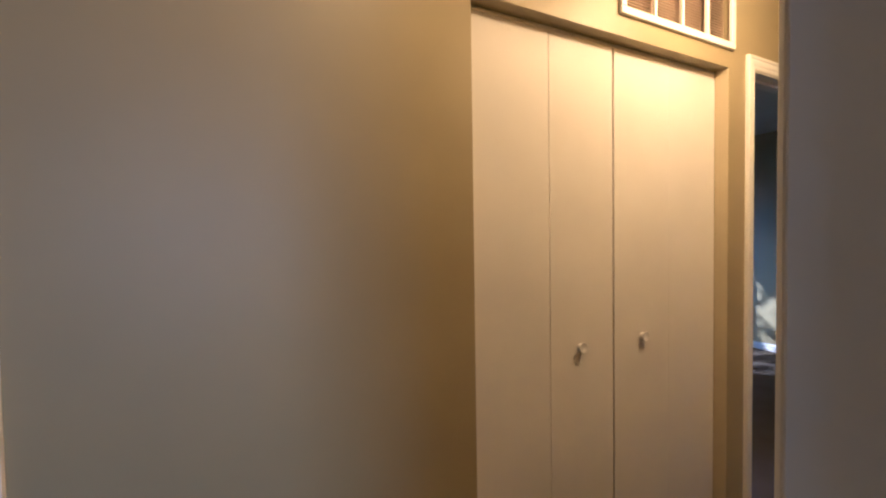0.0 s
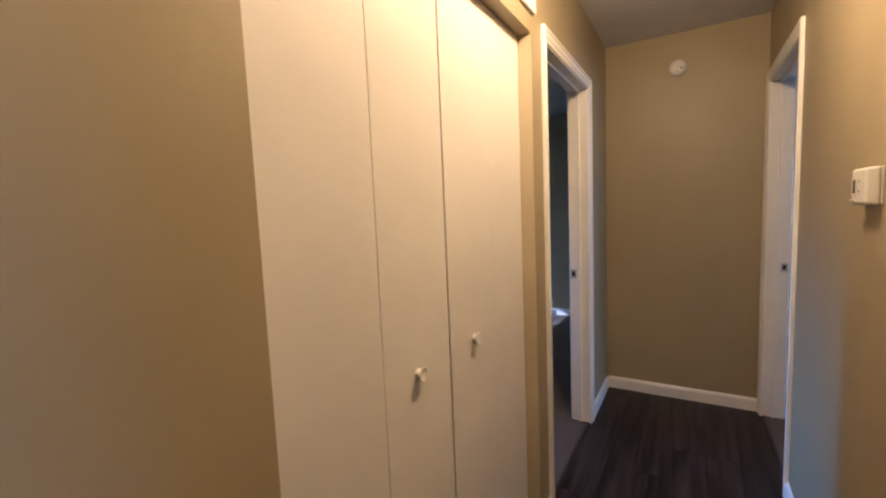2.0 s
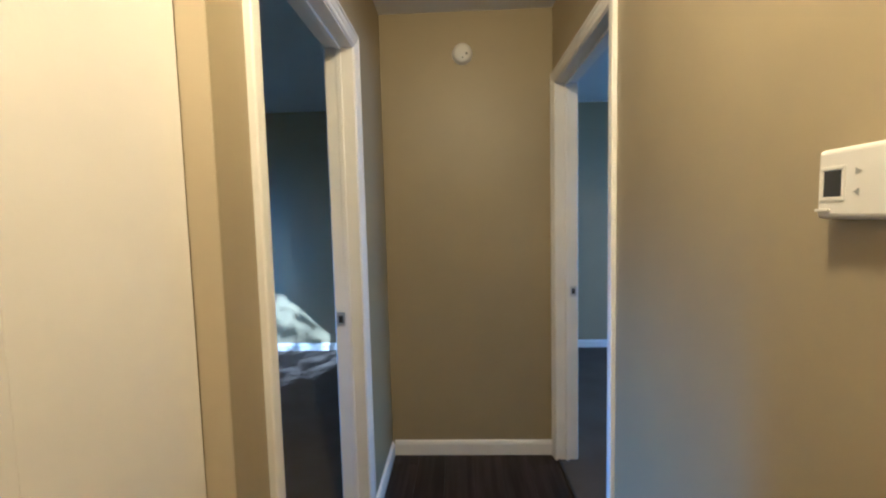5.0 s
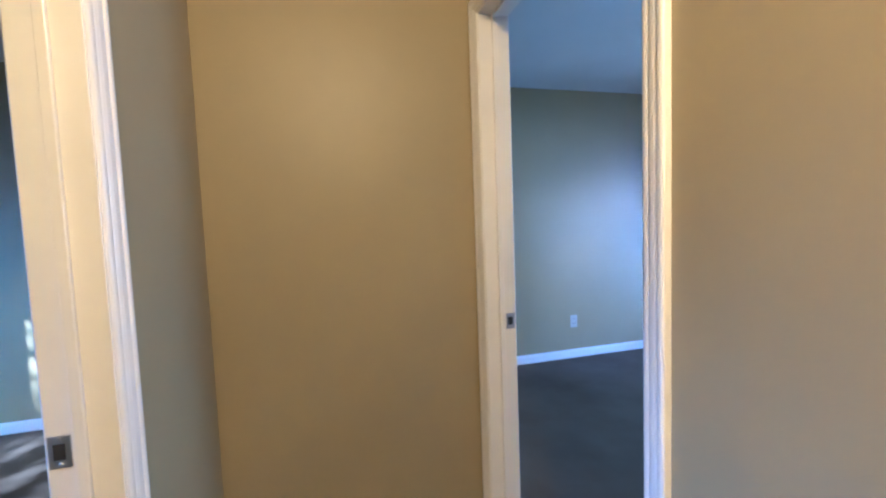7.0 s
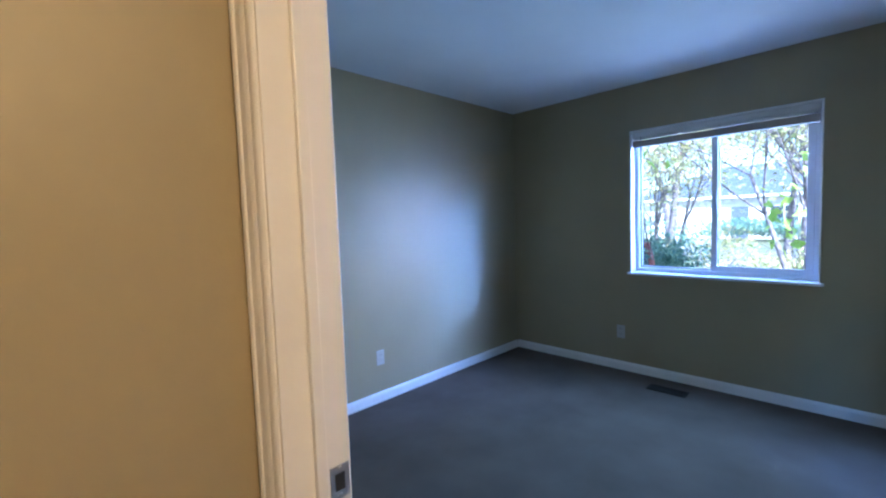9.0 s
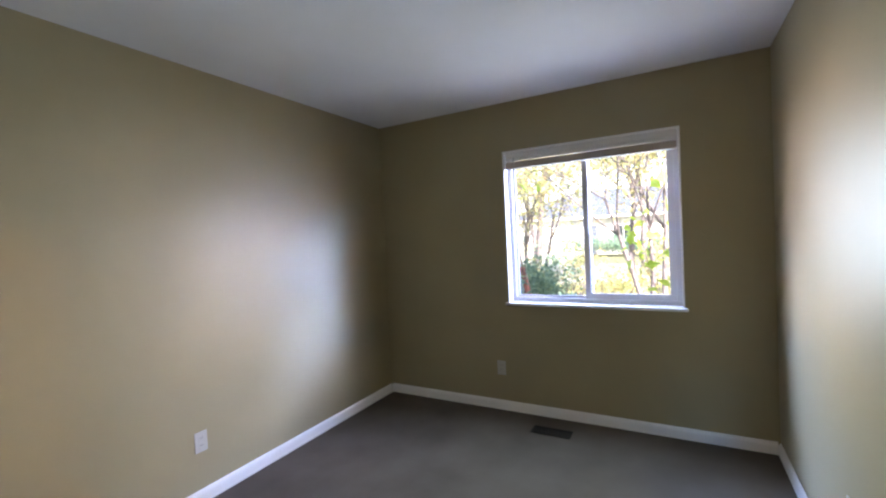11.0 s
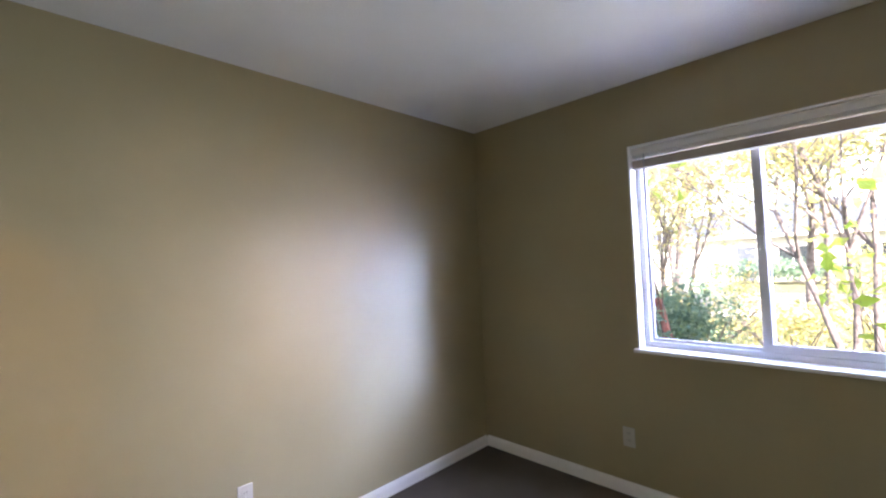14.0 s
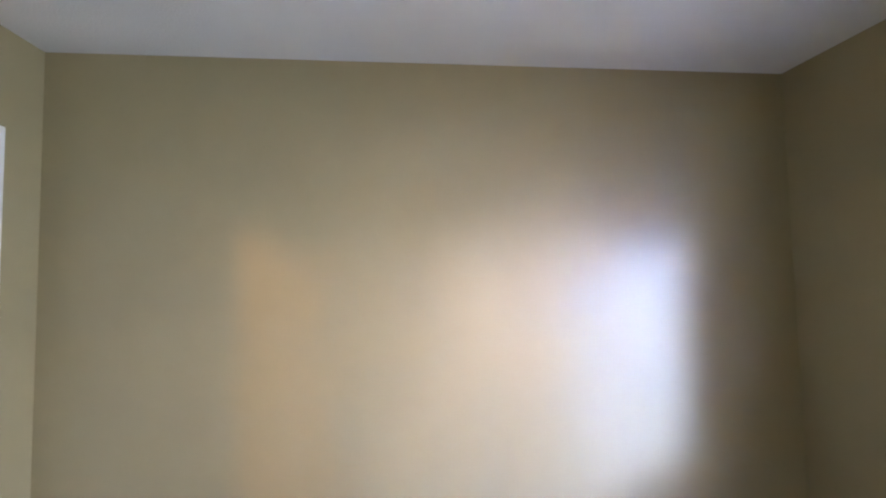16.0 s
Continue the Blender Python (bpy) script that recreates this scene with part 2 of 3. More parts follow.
baseboard("y", HL + 0.013, HR - 0.013, 0.0, -1)
baseboard("x", LD[1] + 0.062, -0.013, HL, 1)
baseboard("x", CD[1] + 0.002, LD[0] - 0.062, HL, 1)
baseboard("x", -3.80, CD[0] - 0.002, HL, 1)
baseboard("x", BD[1] + 0.062, RD[0] - 0.062, HR, -1)
baseboard("y", CX + 0.013, EX - 0.013, NY, -1)
baseboard("x", SY + 0.013, NY - 0.013, EX, -1)
baseboard("y", HR + T + 0.013, EX - 0.013, SY, 1)
baseboard("x", 0.075, 0.25, CX, 1)
baseboard("y", WX + 0.013, HL - T - 0.013, NY, -1)
baseboard("x", -1.587, NY - 0.013, WX, 1)
baseboard("x", LD[1] + 0.062, NY - 0.013, HL - T, -1)


CASING = [(0.0, 0.0), (0.0, 0.0130), (0.0015, 0.0155), (0.005, 0.0168), (0.010, 0.0168), (0.0135, 0.0155), (0.0150, 0.0130), (0.0175, 0.0126), (0.024, 0.0132),
          (0.032, 0.0124), (0.038, 0.0104), (0.041, 0.0086), (0.0435, 0.0092), (0.0475, 0.0098), (0.052, 0.0090), (0.0555, 0.0072), (0.058, 0.0045), (0.058, 0.0)]


def casing_piece(axis_dir, c, s, u0, u1, z0, z1, inner):
    """A moulded door casing, mitred at the head: upright between u0 and u1, or level above the opening."""
    bm = bmesh.new()
    rows = [[], []]
    w = 0.058
    for d, t in CASING:
        x = c + s * t
        if axis_dir == "v":
            outer = u0 if inner == u1 else u1
            y = outer + (inner - outer) * d / w
            rows[0].append(bm.verts.new((x, y, z0)))
            rows[1].append(bm.verts.new((x, y, z1 + (w - d))))
        else:
            rows[0].append(bm.verts.new((x, u0 + d, z1 - d)))
            rows[1].append(bm.verts.new((x, u1 - d, z1 - d)))
    n = len(CASING)
    for k in range(n):
        bm.faces.new([rows[0][k], rows[0][(k + 1) % n], rows[1][(k + 1) % n], rows[1][k]])
    bm.faces.new(rows[0])
    bm.faces.new(rows[1][::-1])
    bmesh.ops.recalc_face_normals(bm, faces=bm.faces)
    return bm


def door_frame(name, d, x_hall, x_room, strike_y=None, label="white painted door frame with moulded casing"):
    """Lining, stops, casings on both sides and the strike plate of one doorway."""
    s_hall = -1 if x_room > x_hall else 1
    root = tagged(new(name), label, "door frame", kind="structure")
    e = 0.002
    xa, xb = x_hall + s_hall * e, x_room - s_hall * e
    part("jamb", boxes((xa, d[0] - J + 0.001, 0, xb, d[0], DH), bevel=0.0015), M_TRIM, root)
    part("jamb", boxes((xa, d[1], 0, xb, d[1] + J - 0.001, DH), bevel=0.0015), M_TRIM, root)
    part("head_jamb", boxes((xa, d[0] - J + 0.001, DH + 0.0005, xb, d[1] + J - 0.001, DH + J - 0.001), bevel=0.0015), M_TRIM, root)
    k = 1 if x_room > x_hall else -1
    s0, s1 = x_hall + k * 0.045, x_hall + k * 0.064
    part("door_stop", boxes((s0, d[0] + 0.0002, 0, s1, d[0] + 0.011, DH), bevel=0.002), M_TRIM, root)
    part("door_stop", boxes((s0, d[1] - 0.011, 0, s1, d[1] - 0.0002, DH), bevel=0.002), M_TRIM, root)
    part("door_stop", boxes((s0, d[0] + 0.0112, DH - 0.011, s1, d[1] - 0.0112, DH - 0.0003), bevel=0.002), M_TRIM, root)
    w = 0.058
    for c, s in ((x_hall, s_hall), (x_room, -s_hall)):
        hi = min(d[1] + 0.005 + w, -0.0005) if d[1] > -0.2 and c == x_hall else d[1] + 0.005 + w
        part("casing", casing_piece("v", c, s, d[0] - 0.005 - w, d[0] - 0.005, 0, DH + 0.005, d[0] - 0.005), M_TRIM, root)
        part("casing", casing_piece("v", c, s, d[1] + 0.005, hi, 0, DH + 0.005, d[1] + 0.005), M_TRIM, root)
        part("head_casing", casing_piece("h", c, s, d[0] - 0.005 - w, hi, DH + 0.005, DH + 0.005 + w, None), M_TRIM, root)
    if strike_y is not None:
        xs = x_room - k * 0.019
        y = strike_y
        plate = part("strike_plate", boxes((xs - 0.0175, y - 0.0022, 0.915, xs + 0.0175, y - 0.0004, 0.973), bevel=0.0008), M_METAL, root, "worn nickel strike plate")
        part("latch_hole", boxes((xs - 0.0095, y - 0.0032, 0.930, xs + 0.0085, y - 0.0024, 0.959), bevel=0.0003), M_DARK, plate, "dark latch hole")
        for z in (0.921, 0.967):
            bm = bmesh.new()
            bmesh.ops.create_cone(bm, cap_ends=True, segments=10, radius1=0.0040, radius2=0.003, depth=0.001, matrix=pose(xs, y - 0.0028, z, 90))
            part("screw", bm, M_METAL, plate)
    return root


door_frame("door_1", LD, HL, HL - T, LD[1])
door_frame("door_2", RD, HR, HR + T, RD[1])
door_frame("door_3", BD, HR, HR + T)
bm = casing_piece("v", HL, 1, -3.868, -3.81, 0, DH, -3.868)
structure("trim_casing", bm, M_TRIM, "white painted casing at the far end of the hall", "casing")
bm = boxes((CX, 1.66, 0.009, CX + 0.016, 1.726, 2.04), bevel=0.003)
structure("trim_closet_casing", bm, M_TRIM, "white painted casing of the bedroom closet", "casing")
structure("trim_closet_panel", boxes((CX, 0.32, 0.009, CX + 0.008, 1.658, 2.03), bevel=0.002), M_DOOR, "white painted closet door panel", "closet door")

# thresholds between planks and carpet
for xa, xb, d in ((HR + 0.002, HR + 0.022, RD), (HL - 0.022, HL - 0.002, LD)):
    structure("trim_threshold", boxes((xa, d[0] + 0.001, 0.0, xb, d[1] - 0.001, 0.0115), bevel=0.004), M_BRONZE, "dark metal threshold strip", "threshold")


# ---- the hall's things ----
def lathe(profile, segments=28):
    """A turned shape round z from (radius, height) pairs."""
    bm = bmesh.new()
    rings = []
    for r, z in profile:
        if r < 1e-5:
            rings.append([bm.verts.new((0, 0, z))])
        else:
            rings.append([bm.verts.new((r * math.cos(2 * math.pi * i / segments), r * math.sin(2 * math.pi * i / segments), z)) for i in range(segments)])
    for a, b2 in zip(rings, rings[1:]):
        for i in range(segments):
            j = (i + 1) % segments
            if len(a) == 1:
                bm.faces.new([a[0], b2[i], b2[j]])
            elif len(b2) == 1:
                bm.faces.new([a[i], a[j], b2[0]])
            else:
                bm.faces.new([a[i], a[j], b2[j], b2[i]])
    bmesh.ops.recalc_face_normals(bm, faces=bm.faces)
    return bm


def moved(bm, m):
    bmesh.ops.transform(bm, matrix=m, verts=bm.verts)
    return bm


def bifold_pair(y0, y1, ym, knob_y, gap):
    """Two flat hinged panels with a turned knob on the leading one."""
    x0, x1 = HL - 0.0855, HL - 0.0535
    root = tagged(new("bifold_door"), "white painted flat bifold closet door with round knob", "closet door", "bifold doors of the hall closet")
    root.location = (HL - 0.07, ym, 0.0)
    off = Matrix.Translation((-root.location.x, -ym, 0))
    for a, b2 in ((y0, ym - gap), (ym + gap, y1)):
        panel = part("panel", moved(boxes((x0, a, 0.012, x1, b2, DH - 0.022), bevel=max(0.0006, gap * 1.6)), off), M_DOOR, root)
        if a <= knob_y <= b2:
            k = lathe([(0.0125, 0), (0.0120, 0.002), (0.0100, 0.005), (0.0105, 0.008), (0.0150, 0.0125), (0.0186, 0.0165), (0.0190, 0.0185), (0.0178, 0.0196), (0.0160, 0.0190), (0.010, 0.0165), (0, 0.0155)])
            part("knob", moved(k, off @ pose(x1, knob_y, 0.966, 0, 90)), M_TRIM, panel, "white round turned knob", smooth=True)
    for z in (0.25, 1.0, 1.8):
        part("hinge", moved(boxes((x0 - 0.004, ym - 0.02, z - 0.03, x0 - 0.0005, ym + 0.02, z + 0.03), bevel=0.001), off), M_METAL, root)
    return root


mid_gap = -2.223
bifold_pair(CD[0] + 0.004, mid_gap - 0.0045, -2.519, -2.388, 0.0010)
bifold_pair(mid_gap + 0.0035, CD[1] - 0.005, -1.916, -2.072, 0.0001)
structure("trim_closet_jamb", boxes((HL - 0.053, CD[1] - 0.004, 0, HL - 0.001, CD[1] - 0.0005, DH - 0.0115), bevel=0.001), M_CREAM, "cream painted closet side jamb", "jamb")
structure("trim_closet_track", boxes((HL - 0.091, CD[0], DH - 0.0215, HL - 0.053, CD[1], DH - 0.0115), bevel=0.001), M_METAL, "metal track over the closet doors", "track")


def grille():
    y0, y1, z0, z1 = -2.258, -1.589, 2.090, 2.412
    root = tagged(new("return_air_grille"), "white framed return air grille above the closet", "air grille")
    root.location = (HL, (y0 + y1) / 2, z0)
    off = Matrix.Translation(-root.location)
    b2 = 0.026
    part("frame", moved(boxes((HL, y0, z0, HL + 0.014, y1, z0 + b2), (HL, y0, z1 - b2, HL + 0.014, y1, z1), (HL, y0, z0 + b2 + 0.0002, HL + 0.014, y0 + b2, z1 - b2 - 0.0002), (HL, y1 - b2, z0 + b2 + 0.0002, HL + 0.014, y1, z1 - b2 - 0.0002), bevel=0.003), off), M_TRIM, root)
    n = 4
    inner0, inner1 = y0 + b2, y1 - b2
    for i in range(1, n):
        y = inner0 + (inner1 - inner0) * i / n
        part("mullion", moved(boxes((HL - 0.004, y - 0.006, z0 + b2 + 0.0005, HL + 0.010, y + 0.006, z1 - b2 - 0.0005), bevel=0.002), off), M_TRIM, root)
    bm = bmesh.new()
    z = z0 + b2 + 0.006
    while z < z1 - b2 - 0.006:
        m = Matrix.Translation((HL - 0.022, 0, z)) @ Euler((0, radians(52), 0)).to_matrix().to_4x4()
        q = boxes((-0.008, inner0 + 0.001, -0.0006, 0.008, inner1 - 0.001, 0.0006))
        moved(q, m)
        me = bpy.data.meshes.new("tmp")
        q.to_mesh(me)
        q.free()
        bm.from_mesh(me)
        bpy.data.meshes.remove(me)
        z += 0.0105
    part("louvre", moved(bm, off), M_BROWN, root, "fine brown louvre blades")
    part("backing", moved(boxes((HL - 0.075, inner0 + 0.001, z0 + b2, HL - 0.07, inner1 - 0.001, z1 - b2)), off), M_BROWN, root)
    for y in (y0 + 0.015, y1 - 0.015):
        part("screw", moved(lathe([(0.004, 0), (0.0035, 0.0015), (0, 0.002)], 10), off @ pose(HL + 0.014, y, (z0 + z1) / 2, 0, 90)), M_METAL, root)


M_BROWN = material("brown_blades", (0.40, 0.30, 0.22), 0.6, vary=0.1, bump=0.05)
grille()

# smoke alarm
alarm = tagged(new("smoke_alarm"), "round white smoke alarm on the wall", "smoke alarm")
alarm.matrix_world = pose(-0.478, 0.0, 2.217, 90)
part("base", lathe([(0, 0), (0.054, 0), (0.054, 0.006), (0.050, 0.009), (0, 0.009)], 40), M_PLASTIC, alarm)
part("cover", lathe([(0.050, 0.0092), (0.051, 0.014), (0.050, 0.026), (0.045, 0.034), (0.030, 0.0375), (0, 0.038)], 40), M_PLASTIC, alarm, smooth=True)
part("test_button", moved(lathe([(0.0058, 0), (0.0058, 0.003), (0.0045, 0.004), (0, 0.0042)], 20), pose(0.022, -0.008, 0.036)), M_DARK, alarm, "small dark test button")
part("indicator", moved(lathe([(0.0042, 0), (0.0042, 0.002), (0, 0.003)], 12), pose(0.001, -0.028, 0.0362)), M_DARK, alarm)

# thermostat
th = tagged(new("thermostat"), "white plastic wall thermostat with a small screen", "thermostat")
th.location = (HR, -1.778, 1.384)
M_GREY = material("grey_rubber", (0.30, 0.30, 0.29), 0.5, vary=0.03, bump=0.03)
part("back_plate", box(bmesh.new(), -0.006, -0.056, -0.045, 0, 0.056, 0.045, bevel=0.002), M_PLASTIC, th)
bm = box(bmesh.new(), -0.032, -0.058, -0.047, -0.0062, 0.058, 0.047)
for v in bm.verts:
    if v.co.x < -0.02:
        v.co.y *= 0.90
        v.co.z *= 0.94
bmesh.ops.bevel(bm, geom=list(bm.edges), offset=0.006, segments=3, profile=0.5, affect="EDGES")
part("body", bm, M_PLASTIC, th, smooth=False)
part("screen_frame", boxes((-0.0336, 0.010, -0.022, -0.0318, 0.046, -0.0172), (-0.0336, 0.010, 0.0172, -0.0318, 0.046, 0.022), (-0.0336, 0.010, -0.017, -0.0318, 0.0148, 0.017), (-0.0336, 0.0412, -0.017, -0.0318, 0.046, 0.017), bevel=0.0006), M_PLASTIC, th)
part("screen", boxes((-0.0326, 0.015, -0.0168, -0.0319, 0.041, 0.0168), bevel=0.0002), M_DARK, th, "small dark display")
for z, tip in ((0.013, 0.006), (-0.012, -0.006)):
    bm = bmesh.new()
    bmesh.ops.create_cone(bm, cap_ends=True, segments=3, radius1=0.0052, radius2=0.0044, depth=0.0014, matrix=pose(-0.0324, -0.006, z, 0, 90, 0) @ pose(0, 0, 0, 0, 0, 180 if tip > 0 else 0))
    part("button", bm, M_GREY, th, "small grey arrow button")
part("slide_switch", boxes((-0.0360, 0.030, -0.036, -0.0319, 0.050, -0.032), bevel=0.0008), M_PLASTIC, th)

# ceiling light of the hall
cl = tagged(new("ceiling_light"), "small flush ceiling light with white canopy", "ceiling light")
cl["group"] = "hall ceiling lights"
cl.location = (-0.44, -1.96, H)
part("canopy", lathe([(0, 0), (0.075, 0), (0.075, -0.012), (0.062, -0.024), (0.022, -0.028), (0, -0.028)], 32), M_PLASTIC, cl, smooth=True)
part("socket", lathe([(0.020, -0.028), (0.020, -0.085), (0.014, -0.090), (0, -0.090)], 20), M_PLASTIC, cl)
# made-up second fixture, carries the added bulb
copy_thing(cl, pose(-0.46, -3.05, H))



# ---- the bedroom's things ----
def outlet(m, label="white duplex power outlet above the baseboard"):
    root = tagged(new("power_outlet"), label, "outlet", "wall outlets of the bedroom")
    part("cover_plate", boxes((-0.035, -0.0055, -0.057, 0.035, 0, 0.057), bevel=0.002), M_OUTLET, root)
    for z in (0.0195, -0.0195):
        sock = part("socket", boxes((-0.0165, -0.0075, z - 0.0135, 0.0165, -0.0056, z + 0.0135), bevel=0.0008), M_OUTLET, root)
        for x in (-0.0065, 0.0065):
            part("slot", boxes((x - 0.0012, -0.0079, z - 0.002, x + 0.0012, -0.0076, z + 0.007)), M_DARK, sock)
    part("screw", moved(lathe([(0.003, 0), (0.0025, 0.001), (0, 0.0012)], 10), pose(0, -0.0056, 0, 90)), M_METAL, root)
    root.matrix_world = m
    return root


first = outlet(pose(1.605, NY, 0.348))
copy_thing(first, pose(EX, 0.816, 0.348, 0, 0, -90))
copy_thing(first, pose(2.22, SY, 0.36, 0, 0, 180))

# floor register
M_VENT = material("dark_brown_enamel", (0.012, 0.009, 0.007), 0.6, vary=0.1, bump=0.05, spec=0.2)
reg = tagged(new("floor_register"), "dark brown metal floor register in the carpet", "floor vent")
reg.location = (3.155, 0.366, 0.008)
part("frame", boxes((-0.056, -0.137, 0, 0.056, -0.122, 0.006), (-0.056, 0.122, 0, 0.056, 0.137, 0.006), (-0.056, -0.1218, 0, -0.042, 0.1218, 0.006), (0.042, -0.1218, 0, 0.056, 0.1218, 0.006), bevel=0.0015), M_VENT, reg)
part("well", boxes((-0.042, -0.122, 0.0002, 0.042, 0.122, 0.001)), M_VENT, reg)
for i in range(13):
    y = -0.108 + i * 0.018
    part("slat", boxes((-0.0418, y - 0.003, 0.0012, 0.0418, y + 0.003, 0.005), bevel=0.001), M_VENT, reg)


def window(name, xw, s, y0, y1, z0, z1, sill=True, label="white vinyl sliding window with two panes"):
    """A sliding window in an outer wall whose room face is at xw; s points outdoors."""
    root = tagged(new(name), label, "window", kind="structure")
    L = 0.012
    xo = xw + s * 0.148
    xi = xw - s * 0.004
    # white lining of the opening
    part("lining", boxes((xi, y0 + 0.0005, z0, xo, y0 + L, z1), bevel=0.0015), M_TRIM, root)
    part("lining", boxes((xi, y1 - L, z0, xo, y1 - 0.0005, z1), bevel=0.0015), M_TRIM, root)
    part("lining", boxes((xi, y0 + L + 0.0002, z1 - L, xo, y1 - L - 0.0002, z1 - 0.0005), bevel=0.0015), M_TRIM, root)
    part("window_sill", boxes((xw - s * 0.028, y0 - 0.018, z0 - 0.018, xw - s * 0.0005, y1 + 0.018, z0 + 0.004), bevel=0.005) if sill else boxes((xw - s * 0.003, y0 + L, z0 + 0.0002, xo, y1 - L, z0 + 0.004)), M_TRIM, root, "white painted sill with a rounded nose")
    part("window_stool", boxes((xw + s * 0.0005, y0 + L + 0.0002, z0 + 0.0005, xo, y1 - L - 0.0002, z0 + 0.004)), M_TRIM, root)
    # vinyl frame
    a0, a1, c0, c1 = y0 + L, y1 - L, z0 + 0.004, z1 - L
    fx0, fx1 = xw + s * 0.085, xw + s * 0.140
    f = 0.030
    part("window_frame", boxes((fx0, a0 + 0.0003, c0, fx1, a1 - 0.0003, c0 + f), (fx0, a0 + 0.0003, c1 - f, fx1, a1 - 0.0003, c1 - 0.0003), (fx0, a0 + 0.0003, c0 + f + 0.0003, fx1, a0 + f, c1 - f - 0.0003), (fx0, a1 - f, c0 + f + 0.0003, fx1, a1 - 0.0003, c1 - f - 0.0003), bevel=0.002), M_VINYL, root)
    ym = (a0 + a1) / 2
    # fixed half to the north, sliding half to the south and nearer the room
    for nm, p0, p1, gx0, gx1, fw in (("fixed_sash", ym - 0.020, a1 - f - 0.0004, xw + s * 0.117, xw + s * 0.136, 0.016), ("sliding_sash", a0 + f + 0.0004, ym + 0.030, xw + s * 0.090, xw + s * 0.115, 0.040)):
        b0, b1 = c0 + f + 0.0006, c1 - f - 0.0006
        sash = part(nm, boxes((gx0, p0, b0, gx1, p1, b0 + fw), (gx0, p0, b1 - fw, gx1, p1, b1), (gx0, p0, b0 + fw + 0.0002, gx1, p0 + max(fw, 0.034), b1 - fw - 0.0002), (gx0, p1 - max(fw, 0.030) if nm == "sliding_sash" else p1 - fw, b0 + fw + 0.0002, gx1, p1, b1 - fw - 0.0002), bevel=0.002), M_VINYL, root)
        gm = (gx0 + gx1) / 2
        pane = part("pane", boxes((gm - 0.002, p0 + 0.010, b0 + 0.010, gm + 0.002, p1 - 0.010, b1 - 0.010)), M_GLASS, sash, "clear glass")
        pane.visible_shadow = False
    part("latch", boxes((xw + s * 0.080, ym - 0.004, 1.42, xw + s * 0.0895, ym + 0.016, 1.49), bevel=0.002), M_VINYL, root)
    return root


window("window_1", EX, 1, -0.480, 0.733, 0.875, 2.062)
window("window_2", WX, -1, -1.12, 0.61, 0.885, 2.30, label="white vinyl sliding window of the other bedroom")

# raised blind in the bedroom window
bl = tagged(new("window_blind"), "raised white blind with a brown bottom rail", "blind")
bl.location = (EX + 0.04, 0.10, 2.0)
off = Matrix.Translation((-EX - 0.04, -0.10, -2.0))
M_RAIL = material("taupe_rail", (0.40, 0.34, 0.29), 0.5, vary=0.04, bump=0.05)
ya, yb = -0.463, 0.716
part("head_rail", moved(boxes((EX + 0.012, ya, 2.004, EX + 0.055, yb, 2.0485), bevel=0.003), off), M_PLASTIC, bl)
for i in range(5):
    z = 2.001 - i * 0.0035
    part("slat", moved(boxes((EX + 0.010, ya + 0.004, z - 0.0012, EX + 0.057, yb - 0.004, z + 0.0012)), off), M_PLASTIC, bl)
part("bottom_rail", moved(boxes((EX + 0.010, ya + 0.003, 1.924, EX + 0.057, yb - 0.003, 1.976), bevel=0.004), off), M_RAIL, bl, "taupe brown bottom rail")
for y in (-0.36, 0.10, 0.56):
    part("ladder_cord", moved(boxes((EX + 0.032, y - 0.001, 1.966, EX + 0.034, y + 0.001, 1.990)), off), M_PLASTIC, bl)
part("tilt_wand", moved(moved(lathe([(0.004, 0), (0.004, -0.55), (0.006, -0.56), (0.006, -0.60), (0, -0.605)], 8), pose(EX + 0.006, 0.645, 2.005)), off), M_GREY, bl, "thin grey tilt wand")

# open bedroom door, swung to the near wall
dr = tagged(new("bedroom_door"), "white painted flat bedroom door standing wide open", "door")
dr.matrix_world = pose(HR + T + 0.020, RD[0] + 0.004, 0.0, 0, 0, 2.4)
slab = part("slab", boxes((0, 0, 0.015, 0.776, 0.035, 2.02), bevel=0.002), M_DOOR, dr)
knob_prof = [(0.030, 0), (0.030, 0.004), (0.025, 0.008), (0.011, 0.012), (0.010, 0.024), (0.016, 0.030), (0.0235, 0.038), (0.025, 0.045), (0.022, 0.053), (0.011, 0.0575), (0, 0.058)]
part("knob", moved(lathe(knob_prof), pose(0.718, 0.035, 0.944, -90)), M_BRONZE, dr, "dark bronze round door knob", smooth=True)
part("knob", moved(lathe(knob_prof), pose(0.718, 0.0, 0.944, 90)), M_BRONZE, dr, "dark bronze round door knob", smooth=True)
part("latch_plate", boxes((0.7762, 0.006, 0.916, 0.7772, 0.029, 0.972)), M_METAL, dr, "nickel latch plate")
for z in (0.22, 1.02, 1.82):
    part("hinge", moved(lathe([(0.0055, -0.045), (0.0055, 0.045), (0, 0.046)], 10), pose(-0.003, 0.006, z)), M_METAL, dr)



